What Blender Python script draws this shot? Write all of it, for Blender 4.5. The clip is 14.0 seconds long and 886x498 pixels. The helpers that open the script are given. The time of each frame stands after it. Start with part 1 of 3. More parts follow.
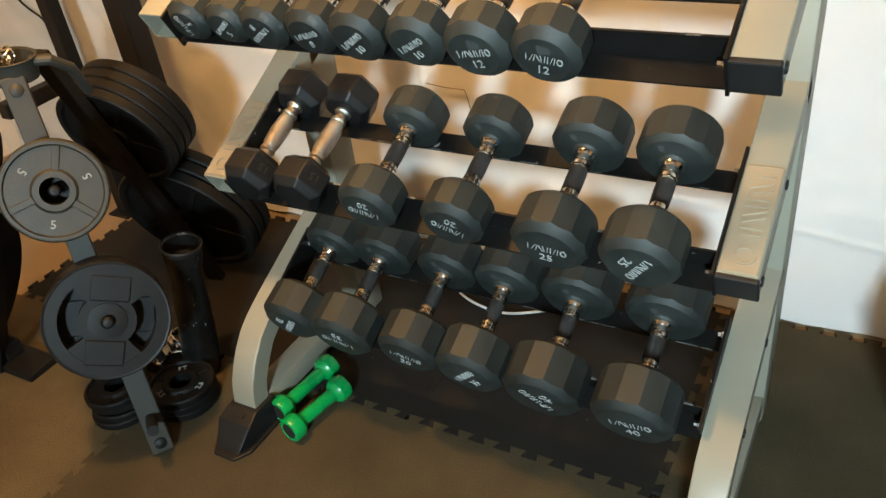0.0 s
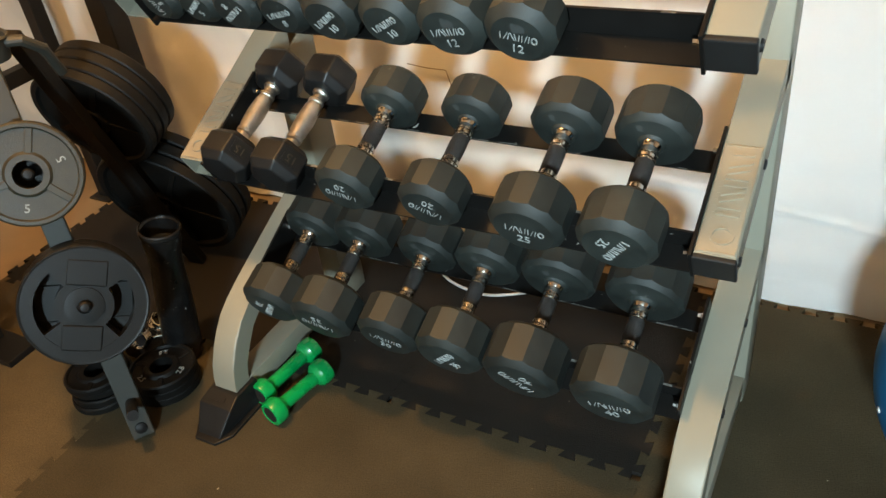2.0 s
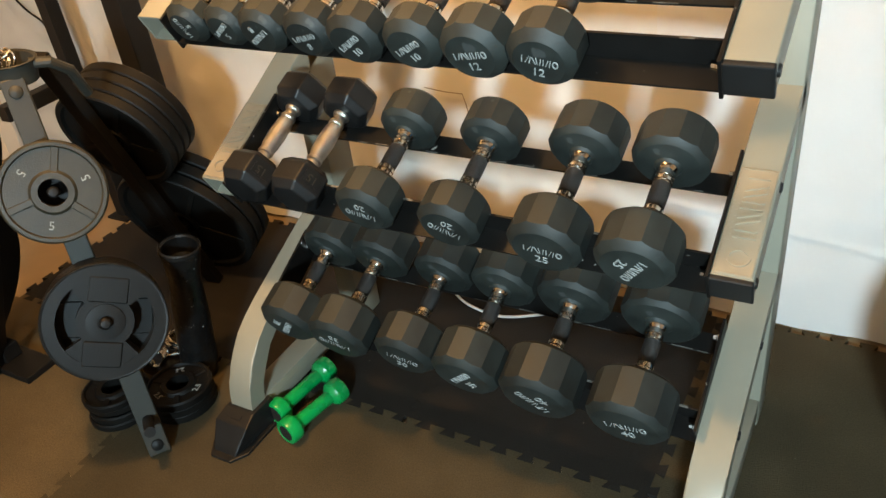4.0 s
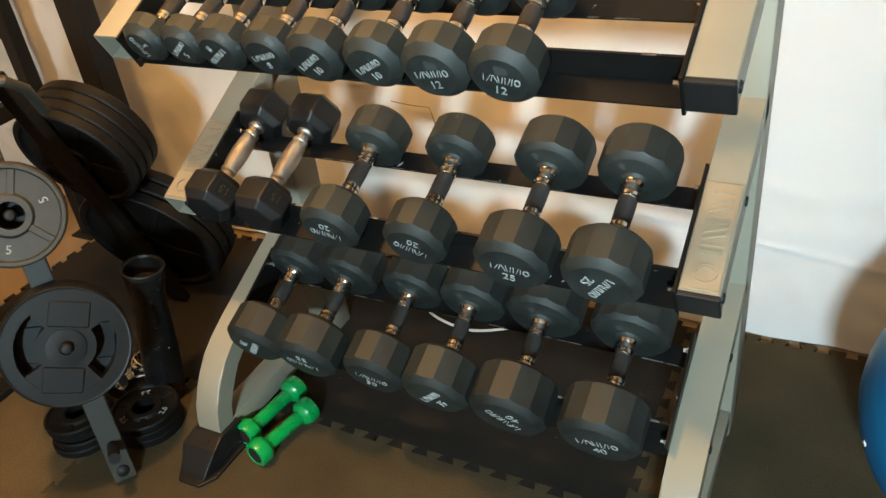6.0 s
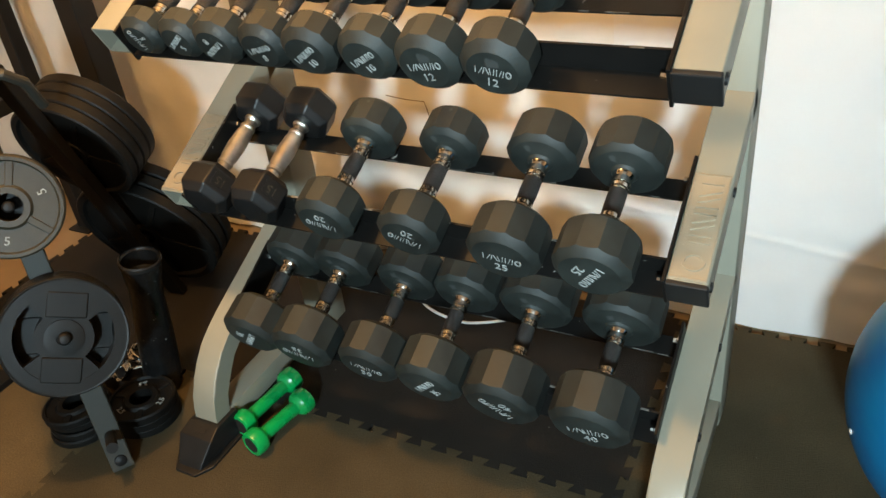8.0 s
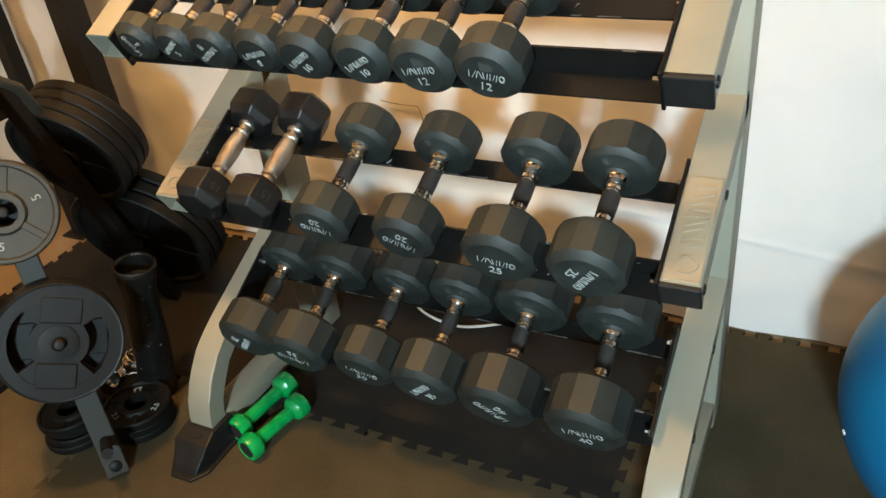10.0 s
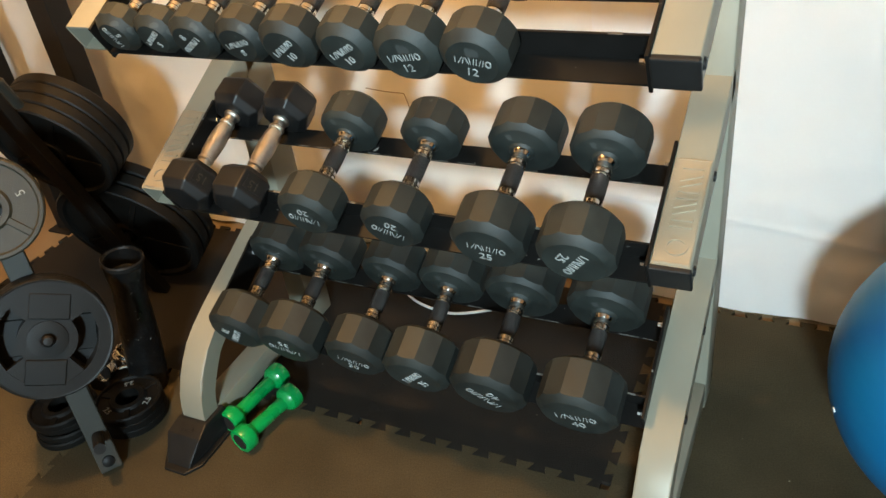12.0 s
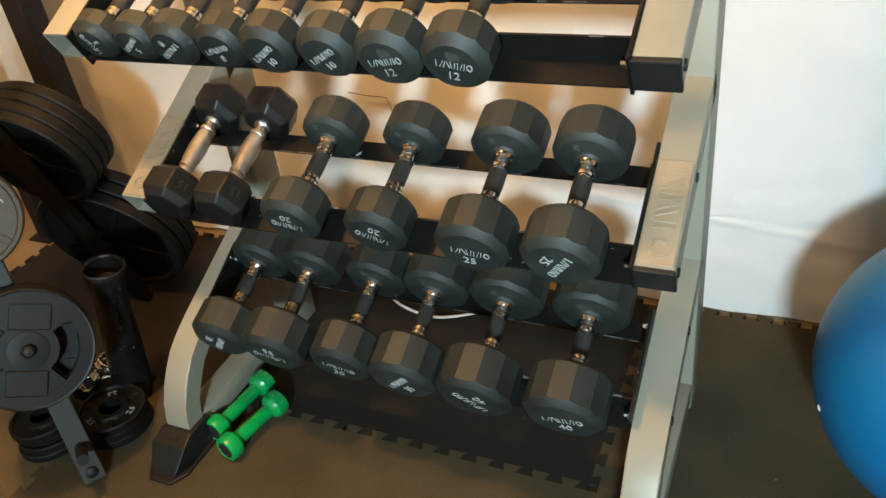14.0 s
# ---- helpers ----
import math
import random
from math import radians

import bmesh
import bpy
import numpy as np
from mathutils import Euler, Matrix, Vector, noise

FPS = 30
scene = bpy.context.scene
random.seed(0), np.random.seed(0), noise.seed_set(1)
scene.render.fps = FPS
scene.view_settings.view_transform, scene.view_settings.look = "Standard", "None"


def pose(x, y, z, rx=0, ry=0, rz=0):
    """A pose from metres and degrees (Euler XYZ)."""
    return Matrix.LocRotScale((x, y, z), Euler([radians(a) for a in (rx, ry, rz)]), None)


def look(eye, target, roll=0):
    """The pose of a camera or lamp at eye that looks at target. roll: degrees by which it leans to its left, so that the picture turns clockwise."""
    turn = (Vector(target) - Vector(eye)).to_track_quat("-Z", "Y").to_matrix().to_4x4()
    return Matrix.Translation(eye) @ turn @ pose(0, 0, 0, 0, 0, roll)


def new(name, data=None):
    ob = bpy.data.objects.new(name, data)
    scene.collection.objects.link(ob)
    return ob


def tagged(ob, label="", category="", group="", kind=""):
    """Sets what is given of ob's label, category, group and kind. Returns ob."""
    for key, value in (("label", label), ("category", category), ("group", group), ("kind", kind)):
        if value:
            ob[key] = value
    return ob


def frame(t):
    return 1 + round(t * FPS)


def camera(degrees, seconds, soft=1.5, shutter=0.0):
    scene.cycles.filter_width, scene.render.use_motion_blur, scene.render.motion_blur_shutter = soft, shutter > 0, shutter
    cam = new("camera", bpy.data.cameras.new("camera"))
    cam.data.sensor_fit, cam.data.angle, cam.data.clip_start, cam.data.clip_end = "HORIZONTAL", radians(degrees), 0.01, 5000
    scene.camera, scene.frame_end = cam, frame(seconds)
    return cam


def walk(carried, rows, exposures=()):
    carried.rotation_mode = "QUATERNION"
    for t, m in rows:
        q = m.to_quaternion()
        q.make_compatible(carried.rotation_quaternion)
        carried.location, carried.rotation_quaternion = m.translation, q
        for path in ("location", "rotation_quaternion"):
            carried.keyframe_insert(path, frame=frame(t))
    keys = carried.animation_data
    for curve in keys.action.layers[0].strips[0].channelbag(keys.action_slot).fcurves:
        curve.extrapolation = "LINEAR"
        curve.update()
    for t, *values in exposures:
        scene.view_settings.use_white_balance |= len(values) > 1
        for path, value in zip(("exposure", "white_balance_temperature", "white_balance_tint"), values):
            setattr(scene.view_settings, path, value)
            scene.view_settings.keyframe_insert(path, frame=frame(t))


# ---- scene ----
cam = camera(57.3, 14.0)
PATH = [
    (0, (1.305, -0.443, 1.463), (0.404, 0.958, 0.356), -7.9),
    (0.5, (1.309, -0.438, 1.458), (0.414, 0.962, 0.344), -7.9),
    (1, (1.313, -0.429, 1.451), (0.441, 0.972, 0.32), -7.5),
    (1.5, (1.319, -0.421, 1.453), (0.462, 0.981, 0.312), -7.6),
    (2, (1.32, -0.423, 1.453), (0.447, 0.965, 0.307), -7.9),
    (2.5, (1.317, -0.43, 1.453), (0.418, 0.945, 0.313), -7.9),
    (3, (1.317, -0.438, 1.459), (0.409, 0.944, 0.333), -7.8),
    (5.3, (1.31, -0.455, 1.46), (0.429, 0.98, 0.381), -7.4),
    (5.5, (1.312, -0.438, 1.465), (0.433, 0.997, 0.384), -7.2),
    (6, (1.316, -0.418, 1.465), (0.465, 1.029, 0.378), -7.5),
    (6.5, (1.322, -0.42, 1.469), (0.486, 1.04, 0.387), -7.4),
    (7, (1.328, -0.426, 1.468), (0.506, 1.042, 0.387), -7.2),
    (7.5, (1.335, -0.439, 1.469), (0.499, 1.019, 0.386), -7.3),
    (7.7, (1.334, -0.437, 1.468), (0.492, 1.011, 0.374), -7.4),
    (9.8, (1.332, -0.448, 1.465), (0.489, 1.003, 0.377), -7.0),
    (10, (1.336, -0.444, 1.467), (0.503, 1.016, 0.383), -7.3),
    (10.5, (1.334, -0.439, 1.466), (0.55, 1.025, 0.351), -7.8),
    (11, (1.334, -0.436, 1.46), (0.552, 1.025, 0.339), -7.8),
    (11.5, (1.33, -0.442, 1.463), (0.531, 1.005, 0.338), -7.9),
    (12, (1.333, -0.441, 1.466), (0.53, 1.012, 0.352), -8.1),
    (12.5, (1.337, -0.441, 1.469), (0.549, 1.032, 0.368), -8.2),
    (13, (1.336, -0.436, 1.469), (0.553, 1.032, 0.359), -8.1),
    (13.5, (1.331, -0.436, 1.469), (0.561, 1.036, 0.356), -8.0),
    (14, (1.333, -0.434, 1.465), (0.561, 1.037, 0.352), -8.2),
]
walk(cam, [(t, look(eye, target, roll)) for t, eye, target, roll in PATH])

# ---- world and light ----
world = bpy.data.worlds.new("world")
scene.world = world
world.use_nodes = True
world.node_tree.nodes["Background"].inputs[0].default_value = (1.0, 0.86, 0.68, 1)
world.node_tree.nodes["Background"].inputs[1].default_value = 0.03
scene.view_settings.exposure = 0.20


def area(name, eye, target, sx, sy, watts, colour):
    data = bpy.data.lights.new(name, "AREA")
    data.shape, data.size, data.size_y, data.energy, data.color = "RECTANGLE", sx, sy, watts, colour
    ob = new(name, data)
    ob.matrix_world = look(eye, target)
    return ob


daylight = area("daylight", (1.92, -2.86, 1.88), (0.85, 1.41, 0.62), 0.34, 0.34, 60, (0.66, 0.89, 1.0))
daylight.data.spread = radians(80)
area("window_light", (-0.2, -2.93, 1.45), (-0.2, 0.0, 1.45), 3.6, 1.4, 10, (0.70, 0.92, 1.0))
bulb = bpy.data.lights.new("bulb_light", "POINT")
bulb.energy, bulb.color, bulb.shadow_soft_size = 125, (1.0, 0.56, 0.20), 0.07
new("bulb_light", bulb).location = (0.05, 0.25, 2.2)


# ---- materials ----
def material(name, colour, rough=0.5, metal=0.0, vary=0.15, scale=8.0, fine=200.0, bump=0.1, spec=0.5, tint=None, coat=0.0, rand=0.0, speck=None, grain=0.0):
    m = bpy.data.materials.new(name)
    m.use_nodes = True
    nt = m.node_tree
    b = nt.nodes["Principled BSDF"]
    tc = nt.nodes.new("ShaderNodeTexCoord")
    n1 = nt.nodes.new("ShaderNodeTexNoise")
    n1.inputs["Scale"].default_value, n1.inputs["Detail"].default_value = scale, 6
    n2 = nt.nodes.new("ShaderNodeTexNoise")
    n2.inputs["Scale"].default_value, n2.inputs["Detail"].default_value = fine, 3
    nt.links.new(tc.outputs["Object"], n1.inputs["Vector"])
    nt.links.new(tc.outputs["Object"], n2.inputs["Vector"])
    mix = nt.nodes.new("ShaderNodeMix")
    mix.data_type = "RGBA"
    lo = [c * (1 - vary) for c in colour]
    hi = [min(1, c * (1 + vary)) for c in (tint or colour)]
    mix.inputs[6].default_value, mix.inputs[7].default_value = (*lo, 1), (*hi, 1)
    ramp = nt.nodes.new("ShaderNodeMapRange")
    ramp.inputs[1].default_value, ramp.inputs[2].default_value = 0.3, 0.7
    nt.links.new(n1.outputs[0], ramp.inputs[0])
    nt.links.new(ramp.outputs[0], mix.inputs[0])
    out = mix.outputs[2]
    if grain:
        gr = nt.nodes.new("ShaderNodeMapRange")
        gr.inputs[1].default_value, gr.inputs[2].default_value = 0.3, 0.7
        gr.inputs[3].default_value, gr.inputs[4].default_value = 1 - grain, 1 + grain
        nt.links.new(n2.outputs[0], gr.inputs[0])
        hg = nt.nodes.new("ShaderNodeHueSaturation")
        nt.links.new(gr.outputs[0], hg.inputs["Value"])
        nt.links.new(out, hg.inputs["Color"])
        out = hg.outputs[0]
    if rand:
        info = nt.nodes.new("ShaderNodeObjectInfo")
        r = nt.nodes.new("ShaderNodeMapRange")
        r.inputs[3].default_value, r.inputs[4].default_value = 1 - rand, 1 + rand
        nt.links.new(info.outputs["Random"], r.inputs[0])
        hs = nt.nodes.new("ShaderNodeHueSaturation")
        nt.links.new(r.outputs[0], hs.inputs["Value"])
        nt.links.new(out, hs.inputs["Color"])
        out = hs.outputs[0]
    if speck:
        n3 = nt.nodes.new("ShaderNodeTexNoise")
        n3.inputs["Scale"].default_value, n3.inputs["Detail"].default_value = speck[1], 2
        nt.links.new(tc.outputs["Object"], n3.inputs["Vector"])
        r3 = nt.nodes.new("ShaderNodeMapRange")
        r3.inputs[1].default_value, r3.inputs[2].default_value = speck[2], speck[2] + 0.03
        nt.links.new(n3.outputs[0], r3.inputs[0])
        m3 = nt.nodes.new("ShaderNodeMix")
        m3.data_type = "RGBA"
        m3.inputs[7].default_value = (*speck[0], 1)
        nt.links.new(r3.outputs[0], m3.inputs[0])
        nt.links.new(out, m3.inputs[6])
        out = m3.outputs[2]
    nt.links.new(out, b.inputs["Base Color"])
    b.inputs["Metallic"].default_value = metal
    b.inputs["Specular IOR Level"].default_value = spec
    b.inputs["Coat Weight"].default_value = coat
    rr = nt.nodes.new("ShaderNodeMapRange")
    rr.inputs[3].default_value, rr.inputs[4].default_value = max(0.03, rough - 0.08), min(1, rough + 0.08)
    nt.links.new(n1.outputs[0], rr.inputs[0])
    nt.links.new(rr.outputs[0], b.inputs["Roughness"])
    if bump:
        bp = nt.nodes.new("ShaderNodeBump")
        bp.inputs["Strength"].default_value, bp.inputs["Distance"].default_value = bump, 0.002
        nt.links.new(n2.outputs[0], bp.inputs["Height"])
        nt.links.new(bp.outputs[0], b.inputs["Normal"])
    return m


SILVER = material("silver_powder_coat", (0.200, 0.190, 0.146), 0.48, 0.1, 0.1, 5, 600, 0.06, spec=0.35)
BADGE = material("cast_badge_metal", (0.27, 0.232, 0.165), 0.40, 0.35, 0.12, 12, 300, 0.12)
BLACK = material("black_rail_paint", (0.0055, 0.005, 0.0045), 0.42, 0.0, 0.3, 10, 400, 0.08, spec=0.14, speck=((0.22, 0.21, 0.19), 55, 0.725))
CHIP = material("chipped_paint", (0.09, 0.085, 0.075), 0.5, 0.3, 0.4, 120, 500, 0.2)
CAP = material("black_plastic", (0.008, 0.0078, 0.0075), 0.45, 0.0, 0.2, 20, 500, 0.1, spec=0.28)
RUBBER = material("dumbbell_rubber", (0.0066, 0.0086, 0.0072), 0.58, 0.0, 0.3, 22, 350, 0.14, spec=0.42, tint=(0.0098, 0.0124, 0.0106), rand=0.18, speck=((0.03, 0.033, 0.031), 26, 0.70))
HEXRUB = material("hex_rubber", (0.006, 0.006, 0.006), 0.40, 0.0, 0.25, 20, 300, 0.12, rand=0.1, spec=0.28)
CHROME = material("chrome", (0.62, 0.6, 0.56), 0.14, 1.0, 0.08, 30, 400, 0.02)
BRUSHED = material("worn_chrome", (0.60, 0.57, 0.52), 0.30, 1.0, 0.15, 45, 900, 0.35)
KNURL = material("knurled_grip", (0.018, 0.016, 0.014), 0.45, 0.2, 0.25, 60, 1500, 0.9)
PAINT = material("white_lettering", (0.24, 0.25, 0.235), 0.6, 0.0, 0.45, 160, 700, 0.1)
IRON = material("black_plate_iron", (0.0045, 0.004, 0.0033), 0.55, 0.0, 0.3, 12, 250, 0.2, rand=0.15, spec=0.18)
GREYIRON = material("grey_hammered_iron", (0.025, 0.022, 0.014), 0.45, 0.0, 0.2, 25, 350, 0.25, spec=0.3)
DARKGREY = material("dark_grey_plate", (0.0048, 0.0045, 0.0038), 0.42, 0.0, 0.2, 25, 350, 0.2, spec=0.17)
TREEGREY = material("grey_tree_paint", (0.026, 0.025, 0.020), 0.5, 0.0, 0.15, 14, 400, 0.1, spec=0.25)
GREEN = material("green_vinyl", (0.0, 0.21, 0.045), 0.28, 0.0, 0.12, 18, 300, 0.05, coat=0.2)
FOAMG = material("grey_foam", (0.045, 0.0345, 0.018), 0.85, 0.0, 0.22, 5, 260, 0.8, spec=0.15, grain=0.22, rand=0.05, speck=((0.3, 0.27, 0.2), 45, 0.765))
FOAMY = material("yellowish_foam", (0.076, 0.056, 0.028), 0.85, 0.0, 0.2, 5, 260, 0.8, spec=0.15, grain=0.22)
FOAMB = material("black_foam", (0.0105, 0.0085, 0.0065), 0.8, 0.0, 0.25, 5, 260, 0.8, spec=0.2, grain=0.25, speck=((0.2, 0.18, 0.14), 40, 0.77))
SHEET = material("white_sheet", (0.8, 0.79, 0.77), 0.85, 0.0, 0.03, 2, 300, 0.1, spec=0.1)
# the left sheet is white too; warm lamplight is put into this colour
WARMSHEET = material("warm_lit_white_sheet", (0.82, 0.79, 0.73), 0.85, 0.0, 0.06, 3, 26, 0.8, spec=0.1)
PLASTER = material("beige_plaster", (0.62, 0.55, 0.45), 0.85, 0.0, 0.06, 2, 120, 0.2, spec=0.2)
BALL = material("blue_vinyl", (0.0, 0.085, 0.215), 0.42, 0.0, 0.08, 4, 300, 0.05, speck=((0.35, 0.5, 0.62), 30, 0.76))
BLACKPOST = material("black_post_paint", (0.0065, 0.006, 0.0055), 0.5, 0.0, 0.25, 8, 300, 0.1, spec=0.2)
FLOORTAN = material("bare_tan_floor", (0.20, 0.14, 0.075), 0.6, 0.0, 0.15, 4, 90, 0.2)
WHITEPLASTIC = material("white_cable", (0.55, 0.55, 0.53), 0.4, 0.0, 0.05)


# ---- mesh helpers ----
def part(name, bm, mat, parent=None, label="", smooth=False, bevel=0.0, segs=2):
    if bevel:
        bmesh.ops.bevel(bm, geom=list(bm.edges), offset=bevel, segments=segs, profile=0.5, affect="EDGES", clamp_overlap=True)
    bmesh.ops.recalc_face_normals(bm, faces=bm.faces)
    me = bpy.data.meshes.new(name)
    bm.to_mesh(me)
    bm.free()
    me.materials.append(mat)
    if smooth:
        for p in me.polygons:
            p.use_smooth = True
        me.set_sharp_from_angle(angle=radians(24))
    ob = new(name, me)
    if parent:
        ob.parent = parent
    if label:
        ob["label"] = label
    return ob


def box(x0, x1, y0, y1, z0, z1, bm=None, m=None):
    bm = bm or bmesh.new()
    vs = [bm.verts.new((m @ Vector(c)) if m else c) for c in ((x0, y0, z0), (x1, y0, z0), (x1, y1, z0), (x0, y1, z0), (x0, y0, z1), (x1, y0, z1), (x1, y1, z1), (x0, y1, z1))]
    for f in ((0, 3, 2, 1), (4, 5, 6, 7), (0, 1, 5, 4), (1, 2, 6, 5), (2, 3, 7, 6), (3, 0, 4, 7)):
        bm.faces.new([vs[i] for i in f])
    return bm


def lathe(profile, n=24, bm=None, m=None, phase=0.0, closed=True):
    """Profile of (radius, z), turned about z."""
    bm = bm or bmesh.new()
    rings = []
    for r, z in profile:
        ring = []
        for i in range(n):
            a = phase + 2 * math.pi * i / n
            v = Vector((r * math.cos(a), r * math.sin(a), z))
            ring.append(bm.verts.new(m @ v if m else v))
        rings.append(ring)
    for a, b in zip(rings, rings[1:]):
        for i in range(n):
            bm.faces.new((a[i], a[(i + 1) % n], b[(i + 1) % n], b[i]))
    if closed:
        bm.faces.new(rings[0][::-1])
        bm.faces.new(rings[-1])
    return bm


def extrude_poly(pts, x0, x1, m=None):
    """A polygon of (y, z) made solid from x0 to x1."""
    bm = bmesh.new()
    a = [bm.verts.new((x0, y, z)) for y, z in pts]
    b = [bm.verts.new((x1, y, z)) for y, z in pts]
    bm.faces.new(a)
    bm.faces.new(b[::-1])
    n = len(pts)
    for i in range(n):
        bm.faces.new((a[i], b[i], b[(i + 1) % n], a[(i + 1) % n]))
    if m:
        bm.transform(m)
    return bm


def tube_path(points, r, n=10, bm=None):
    bm = bm or bmesh.new()
    rings = []
    up = Vector((0.3, 0.2, 0.93))
    for i, p in enumerate(points):
        p = Vector(p)
        d = (Vector(points[min(i + 1, len(points) - 1)]) - Vector(points[max(i - 1, 0)])).normalized()
        s = d.cross(up).normalized()
        t = s.cross(d)
        rings.append([bm.verts.new(p + r * (math.cos(2 * math.pi * k / n) * s + math.sin(2 * math.pi * k / n) * t)) for k in range(n)])
    for a, b in zip(rings, rings[1:]):
        for k in range(n):
            bm.faces.new((a[k], a[(k + 1) % n], b[(k + 1) % n], b[k]))
    bm.faces.new(rings[0][::-1])
    bm.faces.new(rings[-1])
    return bm


def text_bm(body, size, m, depth=0.0006):
    cu = bpy.data.curves.new("text", "FONT")
    cu.body, cu.size, cu.align_x, cu.align_y, cu.extrude, cu.resolution_u = body, size, "CENTER", "CENTER", depth, 3
    ob = new("text", cu)
    me = bpy.data.meshes.new_from_object(ob)
    bpy.data.objects.remove(ob)
    bpy.data.curves.remove(cu)
    bm = bmesh.new()
    bm.from_mesh(me)
    bpy.data.meshes.remove(me)
    bm.transform(m)
    return bm


def bars_bm(width, height, count, m, depth=0.0006):
    """A row of plain slanted strokes and a ring, where a word stands."""
    bm = bmesh.new()
    pitch, h = width / count, height / 2
    for i in range(count):
        c = -width / 2 + pitch * (i + 0.5)
        if i == count - 1:
            for k in range(12):
                a = 2 * math.pi * k / 12
                mm = m @ pose(c + 0.36 * pitch * math.cos(a), h * 0.8 * math.sin(a), 0, 0, 0, math.degrees(a))
                box(-pitch * 0.09, pitch * 0.09, -h * 0.24, h * 0.24, -depth, depth, bm, mm)
            continue
        lean = (0.0, 0.45, -0.45, 0.1, 0.3)[i % 5]
        for dx in ((0,) if i == 0 else (-0.22, 0.22)):
            sh = Matrix(((1, lean * (1 if dx < 0 else 0.4), 0, 0), (0, 1, 0, 0), (0, 0, 1, 0), (0, 0, 0, 1)))
            box(-pitch * 0.06, pitch * 0.06, -h * 0.9, h * 0.9, -depth, depth, bm, m @ pose(c + dx * pitch, 0, 0) @ sh)
    return bm


def thing(name, label, category, at=None, group=""):
    ob = new(name)
    ob.empty_display_size = 0.05
    if at is not None:
        ob.matrix_world = at
    return tagged(ob, label, category, group)


# ---- the room ----
WALL_Y = 1.412
X0, X1, Y0, Y1, CEIL = -2.2, 3.4, -2.9, WALL_Y, 2.5


def wall(name, x0, x1, y0, y1, z0=-0.06, z1=CEIL):
    return tagged(part(name, box(x0, x1, y0, y1, z0, z1), PLASTER), "plain beige plastered wall", "wall", kind="structure")


wall("wall_north", X0 - 0.1, X1 + 0.1, Y1 + 0.06, Y1 + 0.16)
bm = bmesh.new()
for x0, x1, z0, z1 in ((X0 - 0.1, X1 + 0.1, -0.06, 0.75), (X0 - 0.1, X1 + 0.1, 2.15, CEIL), (X0 - 0.1, -2.0, 0.75, 2.15), (2.2, X1 + 0.1, 0.75, 2.15)):
    box(x0, x1, Y0 - 0.1, Y0, z0, z1, bm)
tagged(part("wall_south", bm, PLASTER), "plain beige plastered wall with a wide opening", "wall", kind="structure")
wall("wall_west", X0 - 0.1, X0, Y0, Y1 + 0.06)
wall("wall_east", X1, X1 + 0.1, Y0, Y1 + 0.06)
tagged(part("ceiling", box(X0 - 0.1, X1 + 0.1, Y0 - 0.1, Y1 + 0.16, CEIL, CEIL + 0.1), PLASTER), "plain beige ceiling", "ceiling", kind="structure")
slab = tagged(part("floor", box(X0 - 0.1, X1 + 0.1, Y0 - 0.1, Y1 + 0.16, -0.12, -0.013), FLOORTAN), "bare tan floor under interlocking foam mats", "floor", kind="structure")


def sheet(name, x0, x1, z0, z1, y, nx, nz, seed, label, fold=0.0):
    bm = bmesh.new()
    rows = []
    for j in range(nz + 1):
        row = []
        for i in range(nx + 1):
            x, z = x0 + (x1 - x0) * i / nx, z0 + (z1 - z0) * j / nz
            p = Vector((x * 2.2 + seed, z * 0.9, seed))
            d = 0.013 * noise.noise(p) + (0.022 if x < 0.62 else 0.005) * noise.noise(Vector((x * 5 - z * 4, z * 5 + x * 2, seed))) + 0.006 * noise.noise(p * 3.1) + 0.0055 * noise.noise(Vector((x * 16 + z * 9, z * 13 - x * 7, seed)))
            d += fold * math.exp(-((z - 0.27 + 0.13 * (x - 1.3)) / 0.009) ** 2) - fold * 2 * min(1, max(0, z - 0.27 + 0.13 * (x - 1.3)))
            row.append(bm.verts.new((x, y + d, z)))
        rows.append(row)
    for j in range(nz):
        for i in range(nx):
            bm.faces.new((rows[j][i], rows[j][i + 1], rows[j + 1][i + 1], rows[j + 1][i]))
    bmesh.ops.solidify(bm, geom=list(bm.faces), thickness=0.002)
    return tagged(part(name, bm, SHEET if fold else WARMSHEET, smooth=True), label, "sheet")


left_sheet = sheet("wall_sheet", -2.0, 0.82, 0.004, 2.3, WALL_Y + 0.02, 150, 110, 3.0, "creased white sheet with warm lamplight in its colour, hung flat over the wall")
sheet("wall_sheet", 0.80, 3.2, 0.004, 2.3, WALL_Y - 0.005, 70, 400, 9.0, "smooth white sheet with a fold line hung over the wall", -0.004)

# thin tube for a fold; the fold's dark shade is its brown colour
crease_shade = part("crease_shade", tube_path([(0.135, WALL_Y - 0.004, 0.578), (0.20, WALL_Y - 0.006, 0.572), (0.258, WALL_Y - 0.006, 0.571), (0.266, WALL_Y - 0.006, 0.545), (0.272, WALL_Y - 0.004, 0.508)], 0.0014, 6), FLOORTAN, left_sheet, "thin line for a fold in the sheet, its shade put into a brown colour")

